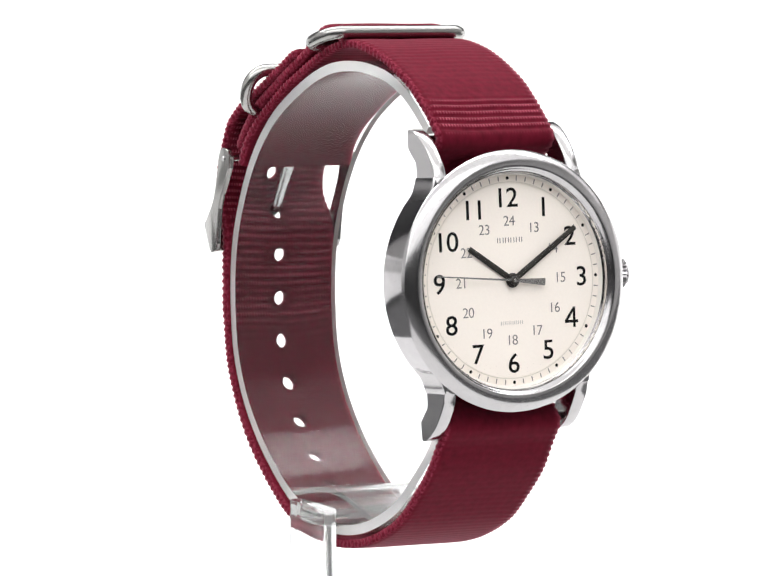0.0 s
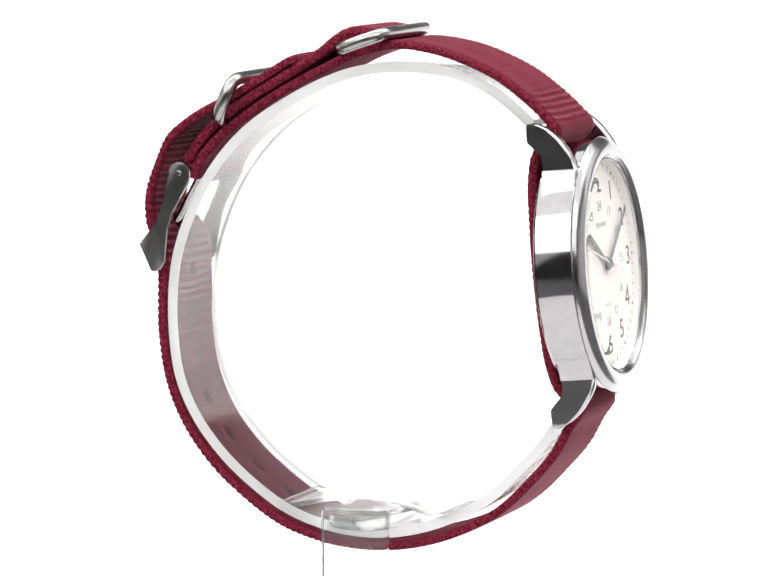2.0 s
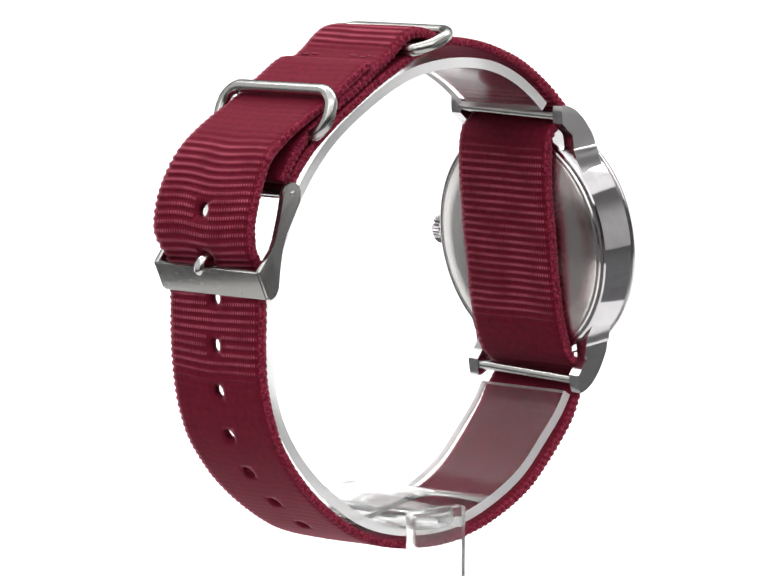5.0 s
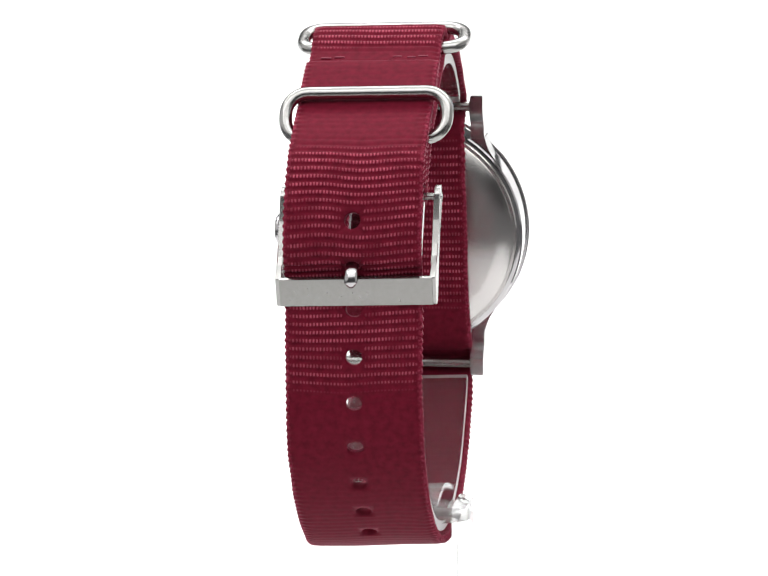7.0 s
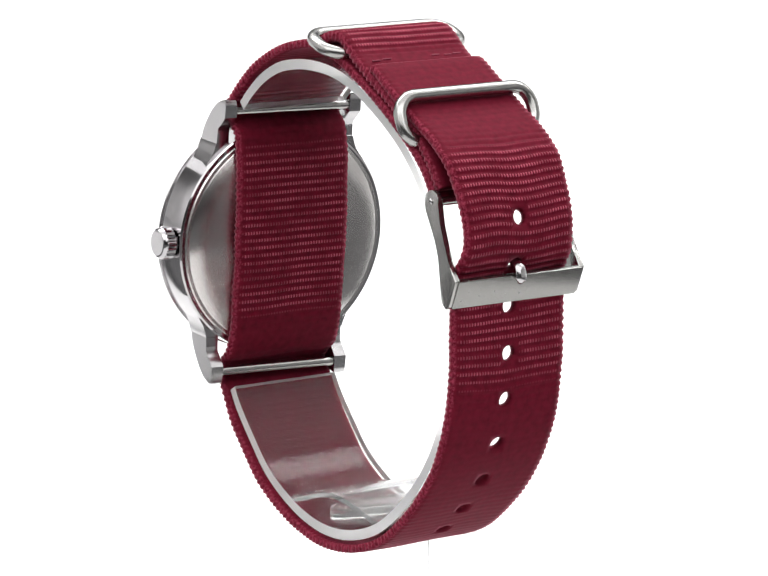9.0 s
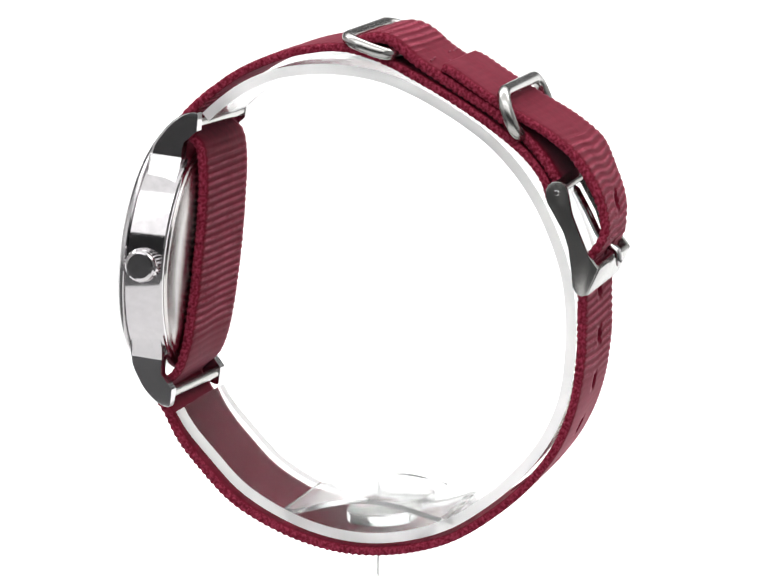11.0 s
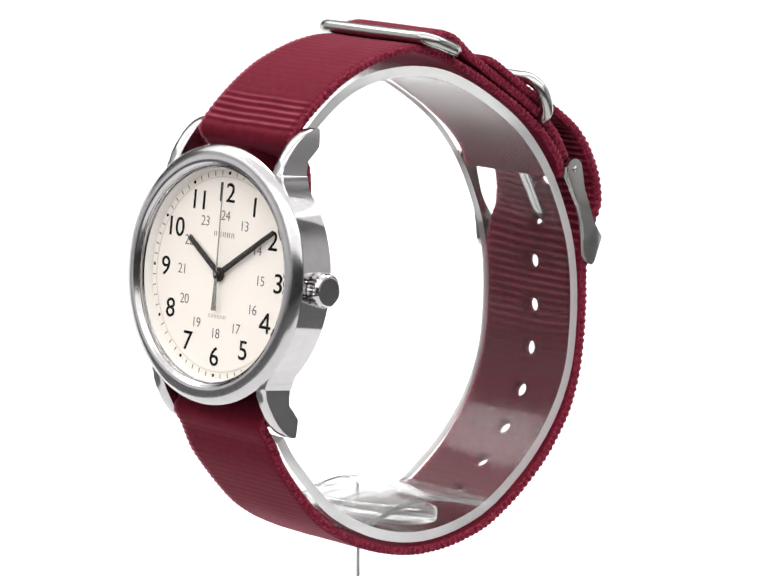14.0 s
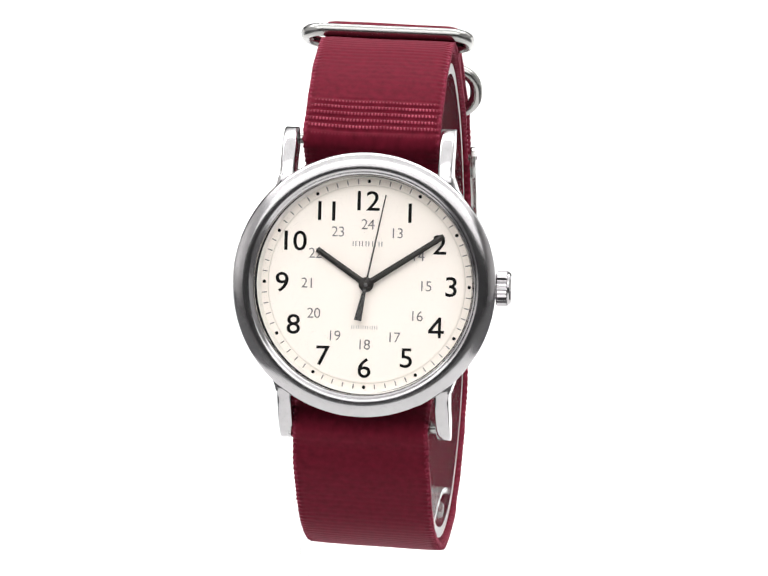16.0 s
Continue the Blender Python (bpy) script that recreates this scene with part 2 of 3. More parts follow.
def ribbon(name, points, half, thick, mat, step=0.2, cols=17, rib=0.0, pitch=1.25, holes=(), hole_r=1.22, wave=0.0, rim_mat=None, crisp=(), shift=0.0):
    """A band bent along points (u, z), its width along x, with cross ribs and punched holes at lengths s."""
    q, nor, ss = spline(points, step)
    rows = len(ss)
    xs = np.concatenate([np.linspace(-half, -1.8, (cols - 1) // 2), [-1.2, -0.6, 0.0, 0.6, 1.2], np.linspace(1.8, half, (cols - 1) // 2)])
    nc = len(xs)
    i0, i1 = (cols - 1) // 2 - 1, (cols - 1) // 2 + 5
    flat = [(s, x) for s in ss for x in xs]
    skip, faces = set(), []
    dr = int(round(1.8 / step))
    for h in holes:
        r = int(round(h / step))
        a, b = r - dr, r + dr
        loop = [(a, c) for c in range(i0, i1)] + [(k, i1) for k in range(a, b)] + [(b, c) for c in range(i1, i0, -1)] + [(k, i0) for k in range(b, a, -1)]
        skip.update((k, c) for k in range(a, b) for c in range(i0, i1))
        base = len(flat)
        for k, c in loop:
            ds, dx = (k - r) * step, xs[c]
            g = hole_r / math.hypot(ds, dx)
            flat.append((r * step + ds * g, dx * g))
        m = len(loop)
        for e in range(m):
            f = (e + 1) % m
            faces.append((loop[e][0] * nc + loop[e][1], loop[f][0] * nc + loop[f][1], base + f, base + e))
    for k in range(rows - 1):
        for c in range(nc - 1):
            if (k, c) not in skip:
                faces.append((k * nc + c, k * nc + c + 1, (k + 1) * nc + c + 1, (k + 1) * nc + c))
    flat = np.array(flat)
    s, x = flat[:, 0], flat[:, 1]
    u, z = np.interp(s, ss, q[:, 0]), np.interp(s, ss, q[:, 1])
    nu, nz = np.interp(s, ss, nor[:, 0]), np.interp(s, ss, nor[:, 1])
    bow = 0.28 * np.clip((s - min(holes)) / 5, 0, 1) if len(holes) else 0.0
    drift = np.array([noise.noise((a * 0.06, b * 0.12, 3.7)) for a, b in flat])
    ph = 2 * math.pi * (s + bow * np.exp(-(x / 3.5) ** 2)) / pitch + (1.0 + 7.5 * bow if len(holes) else 2.2) * drift
    cord = 2 * math.pi * s / 1.05 + 7.0 * drift
    bumpy = rib * (np.abs(np.sin(ph / 2)) ** 0.7 * 2 - 1)
    calm = 0.09 + 0.09 * np.array([noise.noise((a * 0.05, 9.1, 0.4)) for a in s])
    for a, b in crisp:
        calm = np.maximum(calm, np.clip((s - a) / min(6.0, (b - a) / 5), 0, 1) ** 0.7 * np.clip((b - s) / min(5.0, (b - a) / 4), 0, 1))
    for h in holes:
        calm = calm * np.clip((np.hypot(s - h, x) - hole_r + 0.1) / 0.9, 0.05, 1)
    bumpy *= np.clip(calm, 0.02, 1.2) * np.clip((half - np.abs(x)) / 0.5 + 0.3, 0, 1)
    edge = np.abs(x) / half
    sway = wave * 0.9 * np.array([noise.noise((a * 0.2, 5.5 * (1 if b > 0 else -1), 0)) for a, b in flat])
    lift = 0.12 * drift * (rib > 0)
    rim = np.where((edge > 0.98) & (rib > 0), 0.8, 1.0)
    verts, uv = [], []
    for side in (1, -1):
        xw = x * (1 + wave * 0.65 / half * np.sin(cord + 0.7 * side) * (edge > 0.93)) + sway
        d = side * rim * thick / 2 * (1 + 0.8 * wave * np.cos(cord) * (edge > 0.98)) + side * bumpy + lift + shift
        uu, zz = u + nu * d, z + nz * d
        verts.append(np.stack([xw, -uu, zz], 1) * MM)
        uv.append(np.stack([s, x], 1))
    nv = len(flat)
    count = {}
    for f in faces:
        for a, b in zip(f, f[1:] + f[:1]):
            key = (min(a, b), max(a, b))
            count[key] = None if key in count else (a, b)
    allf = list(faces) + [tuple(v + nv for v in reversed(f)) for f in faces]
    allf += [(b, a, a + nv, b + nv) for a, b in (e for e in count.values() if e)]
    me = mesh_of(name, np.vstack(verts), allf, mat, True, np.vstack(uv))
    if rim_mat:
        me.materials.append(rim_mat)
        me.polygons.foreach_set("material_index", [0] * (2 * len(faces)) + [1] * (len(allf) - 2 * len(faces)))
        me.polygons.foreach_set("use_smooth", [True] * (2 * len(faces)) + [False] * (len(allf) - 2 * len(faces)))
    # rib height, which also places the painted crest highlights
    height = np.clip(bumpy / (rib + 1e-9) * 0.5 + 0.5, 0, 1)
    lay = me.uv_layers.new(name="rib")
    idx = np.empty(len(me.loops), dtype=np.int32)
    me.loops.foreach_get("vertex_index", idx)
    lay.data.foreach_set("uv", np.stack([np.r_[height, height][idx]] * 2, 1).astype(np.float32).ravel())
    bm = bmesh.new()
    bm.from_mesh(me)
    bmesh.ops.recalc_face_normals(bm, faces=bm.faces)
    bm.to_mesh(me)
    bm.free()
    if rib == 0:
        me.polygons.foreach_set("use_smooth", [True] * len(me.polygons))
        me.set_sharp_from_angle(angle=radians(40))
    return skew(me), (q, ss)


def slab(name, outline, x0, x1, mat, bevel=0.15):
    """A plate of the outline (u, z) in mm between x0 and x1, its edges rounded."""
    bm = bmesh.new()
    lo = [bm.verts.new((x0 * MM, -u * MM, z * MM)) for u, z in outline]
    hi = [bm.verts.new((x1 * MM, -u * MM, z * MM)) for u, z in outline]
    bm.faces.new(lo), bm.faces.new(hi[::-1])
    for k in range(len(lo)):
        j = (k + 1) % len(lo)
        bm.faces.new((lo[k], hi[k], hi[j], lo[j]))
    if bevel:
        bmesh.ops.bevel(bm, geom=list(bm.edges), offset=bevel * MM, segments=2, affect="EDGES", profile=0.6)
    return from_bm(name, bm, mat, True, 40)


def wire_ring(name, sx, sy, corner, r, mat, seg=12):
    """A closed rounded-rectangle wire in the local x-y plane (outer size sx by sy, mm)."""
    hx, hy, c = sx / 2 - r, sy / 2 - r, corner
    line = []
    for cx, cy, a0 in ((hx - c, hy - c, 0), (-hx + c, hy - c, 90), (-hx + c, -hy + c, 180), (hx - c, -hy + c, 270)):
        for k in range(9):
            a = radians(a0 + k * 90 / 8)
            line.append((cx + c * math.cos(a), cy + c * math.sin(a), math.cos(a), math.sin(a)))
    verts, faces, n = [], [], len(line)
    for x, y, nx, ny in line:
        for k in range(seg):
            a = 2 * math.pi * k / seg
            o = r * math.cos(a)
            verts.append(((x + nx * o) * MM, (y + ny * o) * MM, r * math.sin(a) * MM))
    for i in range(n):
        for k in range(seg):
            j, l = (i + 1) % n, (k + 1) % seg
            faces.append((i * seg + k, j * seg + k, j * seg + l, i * seg + l))
    return mesh_of(name, verts, faces, mat)


def rod(name, a, b, r, mat, n=20, dome=True):
    """A round bar from a to b (mm) with rounded ends."""
    a, b = Vector(a), Vector(b)
    length = (b - a).length
    e = min(r * 0.35, length / 4)
    prof = [(0, 0), (r - e, 0), (r, e), (r, length - e), (r - e, length), (0, length)]
    me = lathe(name, prof, mat, n)
    turn = (b - a).to_track_quat("Z", "Y").to_matrix().to_4x4()
    me.transform(Matrix.Translation(a * MM) @ turn)
    return me


def glyph_mesh(name, text, height, mat, weight=0.0, thick=0.03, wide=1.0):
    """Centred figures of the built-in font; height of a digit in mm."""
    cu = bpy.data.curves.new(name, "FONT")
    cu.body, cu.align_x, cu.align_y = text, "CENTER", "CENTER"
    cu.size = height / 0.72
    cu.offset, cu.extrude, cu.resolution_u = weight, thick / 2, 6
    cu.space_character = 0.94
    ob = bpy.data.objects.new(name, cu)
    scene.collection.objects.link(ob)
    bpy.context.view_layer.update()
    me = bpy.data.meshes.new_from_object(ob.evaluated_get(bpy.context.evaluated_depsgraph_get()))
    bpy.data.objects.remove(ob)
    bpy.data.curves.remove(cu)
    co = np.empty(len(me.vertices) * 3)
    me.vertices.foreach_get("co", co)
    co = co.reshape(-1, 3)
    mid = (co.max(0) + co.min(0)) / 2
    me.transform(Matrix.Diagonal((MM * wide, MM, MM, 1)) @ Matrix.Translation((-mid[0], -mid[1], 0)))
    me.materials.clear()
    me.materials.append(mat)
    return me


def figure_four(name, height, mat, w=0.43):
    """An open-countered 4 of even strokes."""
    h = height / 2
    strokes = (((0.48, -h), (0.48, h), 0.0), ((-1.2, -h * 0.42), (1.15, -h * 0.42), 0.004), ((-1.08, -h * 0.42), (0.48, h - 0.16), 0.008))
    bm = bmesh.new()
    for (xa, ya), (xb, yb), lift in strokes:
        along = Vector((xb - xa, yb - ya)).normalized()
        nx, ny = -along.y * w / 2, along.x * w / 2
        rim = [(xa + nx, ya + ny), (xa - nx, ya - ny), (xb - nx, yb - ny), (xb + nx, yb + ny)]
        lo = [bm.verts.new((x * MM, y * MM, -0.015 * MM)) for x, y in rim]
        hi = [bm.verts.new((x * MM, y * MM, (0.015 + lift) * MM)) for x, y in rim]
        bm.faces.new(lo), bm.faces.new(hi[::-1])
        for k in range(4):
            bm.faces.new((lo[k], lo[(k + 1) % 4], hi[(k + 1) % 4], hi[k]))
    return from_bm(name, bm, mat)


def block(name, x0, x1, y0, y1, z0, z1, mat, bevel=0.0):
    """A bar in local mm."""
    bm = bmesh.new()
    bmesh.ops.create_cube(bm, size=1.0)
    bm.transform(Matrix.Translation(((x0 + x1) / 2 * MM, (y0 + y1) / 2 * MM, (z0 + z1) / 2 * MM)) @ Matrix.Diagonal(((x1 - x0) * MM, (y1 - y0) * MM, (z1 - z0) * MM, 1)))
    if bevel:
        bmesh.ops.bevel(bm, geom=list(bm.edges), offset=bevel * MM, segments=2, affect="EDGES", profile=0.6)
    return from_bm(name, bm, mat, bool(bevel), 40)


# ---- studio ----
def build_studio():
    """A white paper sweep under and behind the stand, between pale walls, dark in front."""
    prof = [(-0.34, 0.0), (0.08, 0.0), (0.16, 0.0)]
    for k in range(1, 13):
        a = radians(k * 66 / 12)
        prof.append((0.16 + 0.45 * math.sin(a), 0.45 - 0.45 * math.cos(a)))
    verts, faces = [], []
    for dz in (0.0, -0.004):
        for y, z in prof:
            w = 0.20 + 1.15 * min(1.0, max(0.0, (y - 0.2) / 0.3))
            verts += [(-w, y - dz * (z > 0.2), z + dz * (z < 0.5)), (w, y - dz * (z > 0.2), z + dz * (z < 0.5))]
    n = len(prof)
    for k in range(n - 1):
        a = 2 * k
        faces.append((a, a + 1, a + 3, a + 2))
        faces.append((2 * n + a, 2 * n + a + 2, 2 * n + a + 3, 2 * n + a + 1))
    for a in (0, 2 * n - 2):
        faces.append((a, a + 1, 2 * n + a + 1, 2 * n + a))
    for k in range(n - 1):
        for c in (0, 1):
            a = 2 * k + c
            faces.append((a, a + 2, 2 * n + a + 2, 2 * n + a))
    ob = new("backdrop", mesh_of("backdrop", verts, faces, paper))
    tagged(ob, "seamless white paper sweep, brightly lit, under and behind the watch", "backdrop", kind="structure")
    for name, x0, x1, y0, y1, z0, z1 in (("floor", -1600, 1600, -1600, 1200, -60, -12), ("ceiling", -1600, 1600, -1600, 1200, 1700, 1740),
                                         ("wall_front", -1600, 1600, -1660, -1600, -60, 1740), ("wall_back", -1600, 1600, 1200, 1260, -60, 1740),
                                         ("wall_west", -1660, -1600, -1600, 1200, -60, 1740), ("wall_east", 1600, 1660, -1600, 1200, -60, 1740)):
        pale = name in ("wall_west", "wall_east")
        w = new(name, block(name, x0, x1, y0, y1, z0, z1, pale_wall if pale else dark_cloth))
        tagged(w, ("plain white studio " if pale else "plain dark studio ") + name.split("_")[0], name.split("_")[0], kind="structure")


build_studio()

# ---- the watch ----
watch = new("wristwatch")
watch.matrix_basis = pose(0, 0, Z0, 0, 0, AXIS_TURN)
tagged(watch, "steel wristwatch with cream dial and burgundy nylon strap on clear stand", "wristwatch")

FACE = pose(0.27 * MM, 0.05 * MM, 0)   # the dial sits a hair off the case's centre
LEAN = math.atan2(2.52, 24.56)
HEAD = Matrix(((1, 0, 0, 0.5 * MM), (0, math.sin(LEAN), -math.cos(LEAN), -34.45 * MM), (0, math.cos(LEAN), math.sin(LEAN), -0.05 * MM), (0, 0, 0, 1)))


def head_uz(d, h):
    """(u, z) in the loop's plane of a point at depth d and height h in the head's space."""
    return 34.45 + d * math.cos(LEAN) - h * math.sin(LEAN), -0.05 + d * math.sin(LEAN) + h * math.cos(LEAN)


def build_head():
    # case band, bezel and back
    part("case", lathe("case", [(15.5, -4.9), (18.3, -4.95), (18.75, -4.85), (18.98, -4.6), (19.1, -2.4), (19.14, 0.95), (19.0, 1.1), (15.9, 1.1)], mirror), watch, "polished steel case band", HEAD)
    part("bezel", lathe("bezel", [(18.9, 1.1), (19.38, 1.16), (19.5, 1.32), (19.42, 1.6), (19.12, 2.0), (18.55, 2.42), (17.9, 2.72), (17.3, 2.84), (16.95, 2.8), (16.72, 2.64), (16.56, 2.4), (16.42, 2.3), (16.27, 2.22), (16.16, 2.05), (16.12, 1.3), (16.1, 0.05)], chrome, 200), watch, "polished rounded steel bezel", HEAD)
    part("case_back", lathe("case_back", [(0, -6.05), (8.0, -6.03), (14.6, -5.95), (15.2, -5.85), (17.3, -5.4), (17.5, -5.25), (18.0, -5.2), (18.2, -4.9)], brushed, 180), watch, "brushed steel case back", HEAD)
    part("crystal", lathe("crystal", [(0, 2.9), (5, 2.86), (10, 2.72), (14, 2.5), (15.8, 2.34), (16.1, 2.22), (16.1, 1.25), (14, 1.32), (0, 1.38)], crystal_glass, 120), watch, "clear slightly domed crystal", HEAD).visible_shadow = False

    # lugs: sections along the height h
    def lug(mx, my):
        st = [(8.0, 14.0, 17.05, 0.75, -4.1), (10.0, 13.0, 16.0, 0.9, -4.1), (12.0, 12.0, 14.7, 1.0, -4.1), (14.0, 10.9, 13.45, 1.2, -4.1), (15.0, 10.65, 13.1, 1.3, -4.1), (15.85, 10.55, 12.85, 1.3, -4.1),
              (15.95, 10.55, 12.72, 1.22, -4.0), (17.2, 10.55, 12.7, 0.95, -4.0), (18.2, 10.55, 12.7, 0.45, -4.1), (19.2, 10.55, 12.7, -0.2, -5.1), (20.3, 10.55, 12.7, -0.95, -6.1), (21.3, 10.55, 12.7, -1.85, -6.1),
              (22.2, 10.6, 12.7, -2.9, -6.05), (22.8, 10.65, 12.68, -4.0, -6.0), (23.1, 10.75, 12.62, -5.0, -5.9)]
        bm = bmesh.new()
        secs = []
        for h, xi, xo, hi, lo in st:
            k = 0.34 * min(1.0, (hi - lo) / 2)
            ring = ((xi, lo), (xi, hi - 2.0 * k), (xi, hi - 1.6 * k), (xi + 0.5 * k, hi - 0.55 * k), (xi + 1.4 * k, hi - 0.1 * k), ((xi + xo) / 2, hi), (xo - 1.4 * k, hi - 0.1 * k), (xo - 0.5 * k, hi - 0.5 * k), (xo, hi - 1.3 * k), (xo, hi - 1.7 * k), (xo, lo))
            secs.append([bm.verts.new((mx * x * MM, my * h * MM, d * MM)) for x, d in ring])
        n = len(secs[0])
        for a, b in zip(secs, secs[1:]):
            for k in range(n):
                j = (k + 1) % n
                bm.faces.new((a[k], a[j], b[j], b[k]))
        bm.faces.new(secs[0]), bm.faces.new(secs[-1][::-1])
        return from_bm("lug", bm, chrome, True, 42)

    for mx in (-1, 1):
        for my in (-1, 1):
            part("lug", lug(mx, my), watch, "curved polished steel lug", HEAD)
    for my in (-1, 1):
        part("spring_bar", rod("spring_bar", (-10.7, my * 21.3, -5.2), (10.7, my * 21.3, -5.2), 0.8, satin), watch, "satin steel spring bar", HEAD)

    # crown: a knurled knob on a short stem at three o'clock
    n, ring = 56, []
    verts, faces = [], []
    prof = [(18.6, 1.6, 0), (19.3, 1.6, 0), (19.3, 2.4, 1), (19.5, 2.65, 1), (20.9, 2.65, 1), (21.05, 2.5, 0), (21.3, 2.4, 0), (21.55, 2.15, 0), (21.62, 1.9, 0), (21.62, 0.0, 0)]
    for x, r, k in prof:
        for i in range(n):
            a = 2 * math.pi * i / n
            rr = r - (0.22 if (k and i % 2) else 0)
            verts.append((x * MM, (rr * math.cos(a) - 0.25) * MM, (rr * math.sin(a) - 2.0) * MM))
    for i in range(len(prof) - 1):
        for k in range(n):
            j = (k + 1) % n
            faces.append((i * n + k, i * n + j, (i + 1) * n + j, (i + 1) * n + k))
    part("crown", mesh_of("crown", verts, faces, mirror, False), watch, "knurled polished steel crown", HEAD)

    # dial and its printing
    dial = part("dial", lathe("dial", [(16.0, -0.6), (16.0, 0.0), (14.45, 0.0), (14.4, 0.05), (0, 0.05)], cream, 120), watch, "cream dial with black figures and minute track", HEAD @ FACE @ pose(0, 0, 0, 0, 0, -0.7))
    part("track_ring", lathe("track_ring", [(14.5, 0.01), (14.5, 0.066), (14.62, 0.066), (14.62, 0.005)], ring_ink, 120), dial, "thin pale ring")
    part("rehaut", lathe("rehaut", [(15.6, 0.02), (15.6, 0.12), (15.9, 1.0), (15.98, 1.22), (16.09, 1.22), (16.09, 0.02)], flange, 120), dial, "satin inner flange")
    for k in range(12):
        a = radians(30 * k)
        r = {3: 12.5, 9: 12.5, 4: 12.1}.get(k, 12.3)
        me = figure_four("numeral", 3.05, ink) if k == 4 else glyph_mesh("numeral", str(k or 12), 2.95, ink, 0.022, wide=1.08)
        part("numeral", me, dial, "", pose(r * math.sin(a) * MM, r * math.cos(a) * MM, 0.07 * MM))
        me = glyph_mesh("numeral", str(12 + (k or 12)), 1.55, grey_ink, -0.012)
        part("numeral", me, dial, "small thin grey figure", pose(8.85 * math.sin(a) * MM, 8.85 * math.cos(a) * MM, 0.07 * MM))
    tick = block("minute_mark", -0.075, 0.075, -0.34, 0.34, -0.01, 0.02, grey_ink)
    dot = lathe("hour_dot", [(0.0, 0.03), (0.24, 0.03), (0.26, 0.0)], ink, 14)
    for k in range(60):
        a = radians(6 * k)
        part("hour_dot" if k % 5 == 0 else "minute_mark", dot if k % 5 == 0 else tick, dial, "", pose(15.12 * math.sin(a) * MM, 15.12 * math.cos(a) * MM, 0.02 * MM, 0, 0, -6 * k))
    # maker's word and a second word as plain strokes
    for k in range(10):
        x = -2.2 + 0.96 * (k // 2) + 0.42 * (k % 2)
        part("mark_bar", block("mark_bar", x, x + 0.13, 5.6, 6.35, 0.05, 0.075, grey_ink), dial)
    for k in range(12):
        x = -2.05 + 0.68 * (k // 2) + 0.32 * (k % 2)
        part("mark_bar", block("mark_bar", x, x + 0.1, -6.6, -6.05, 0.05, 0.07, pale_ink), dial)

    # hands
    def bar_hand(name, tail, tip, w0, w1, z, mat):
        bm = bmesh.new()
        out = [(-w0 / 2, tail), (-w1 / 2, tip), (w1 / 2, tip), (w0 / 2, tail)]
        lo = [bm.verts.new((x * MM, y * MM, z * MM)) for x, y in out]
        hi = [bm.verts.new((x * MM, y * MM, (z + 0.08) * MM)) for x, y in out]
        r0, r1 = bm.verts.new((0, tail * MM, (z + 0.2) * MM)), bm.verts.new((0, (tip - 0.2) * MM, (z + 0.2) * MM))
        bm.faces.new(lo)
        for k in range(4):
            bm.faces.new((lo[k], lo[(k + 1) % 4], hi[(k + 1) % 4], hi[k]))
        bm.faces.new((hi[0], hi[1], r1, r0)), bm.faces.new((hi[2], hi[3], r0, r1)), bm.faces.new((hi[1], hi[2], r1)), bm.faces.new((hi[3], hi[0], r0))
        return from_bm(name, bm, mat)

    hour = part("hour_hand", bar_hand("hour_hand", 0.0, 8.9, 0.95, 0.85, 0.35, hand_paint), watch, "straight black hour hand", HEAD @ FACE @ pose(0, 0, 0, 0, 0, -304.8))
    part("hour_collar", lathe("hour_collar", [(0, 0.3), (1.05, 0.3), (1.1, 0.36), (1.1, 0.5), (0.95, 0.58), (0, 0.58)], hand_paint, 40), hour)
    minute = part("minute_hand", bar_hand("minute_hand", 0.0, 13.5, 0.95, 0.8, 0.65, hand_paint), watch, "straight black minute hand", HEAD @ FACE @ pose(0, 0, 0, 0, 0, -57.3))
    part("minute_collar", lathe("minute_collar", [(0, 0.6), (0.9, 0.6), (0.95, 0.66), (0.95, 0.82), (0.8, 0.88), (0, 0.88)], hand_paint, 40), minute)
    bm = bmesh.new()
    shape = [(-0.09, 13.5), (0.09, 13.5), (0.14, 0.4), (0.25, -0.6), (0.55, -5.4), (-0.55, -5.4), (-0.25, -0.6), (-0.14, 0.4)]
    lo = [bm.verts.new((x * MM, y * MM, 0.98 * MM)) for x, y in shape]
    hi = [bm.verts.new((x * MM, y * MM, 1.06 * MM)) for x, y in shape]
    bm.faces.new(lo), bm.faces.new(hi[::-1])
    for k in range(len(lo)):
        j = (k + 1) % len(lo)
        bm.faces.new((lo[k], lo[j], hi[j], hi[k]))
    second = part("second_hand", from_bm("second_hand", bm, steel_hand), watch, "thin steel second hand with broad tail", HEAD @ FACE @ pose(0, 0, 0, 0, 0, -276))
    part("second_cap", lathe("second_cap", [(0, 1.3), (0.25, 1.3), (0.5, 1.2), (0.65, 1.05), (0.65, 0.92), (0, 0.92)], hand_paint, 32), second)
    part("second_pin", lathe("second_pin", [(0, 1.42), (0.22, 1.42), (0.3, 1.36), (0.3, 1.1), (0, 1.1)], steel_hand, 20), second, "bright steel pin")
    return second


second_hand = build_head()


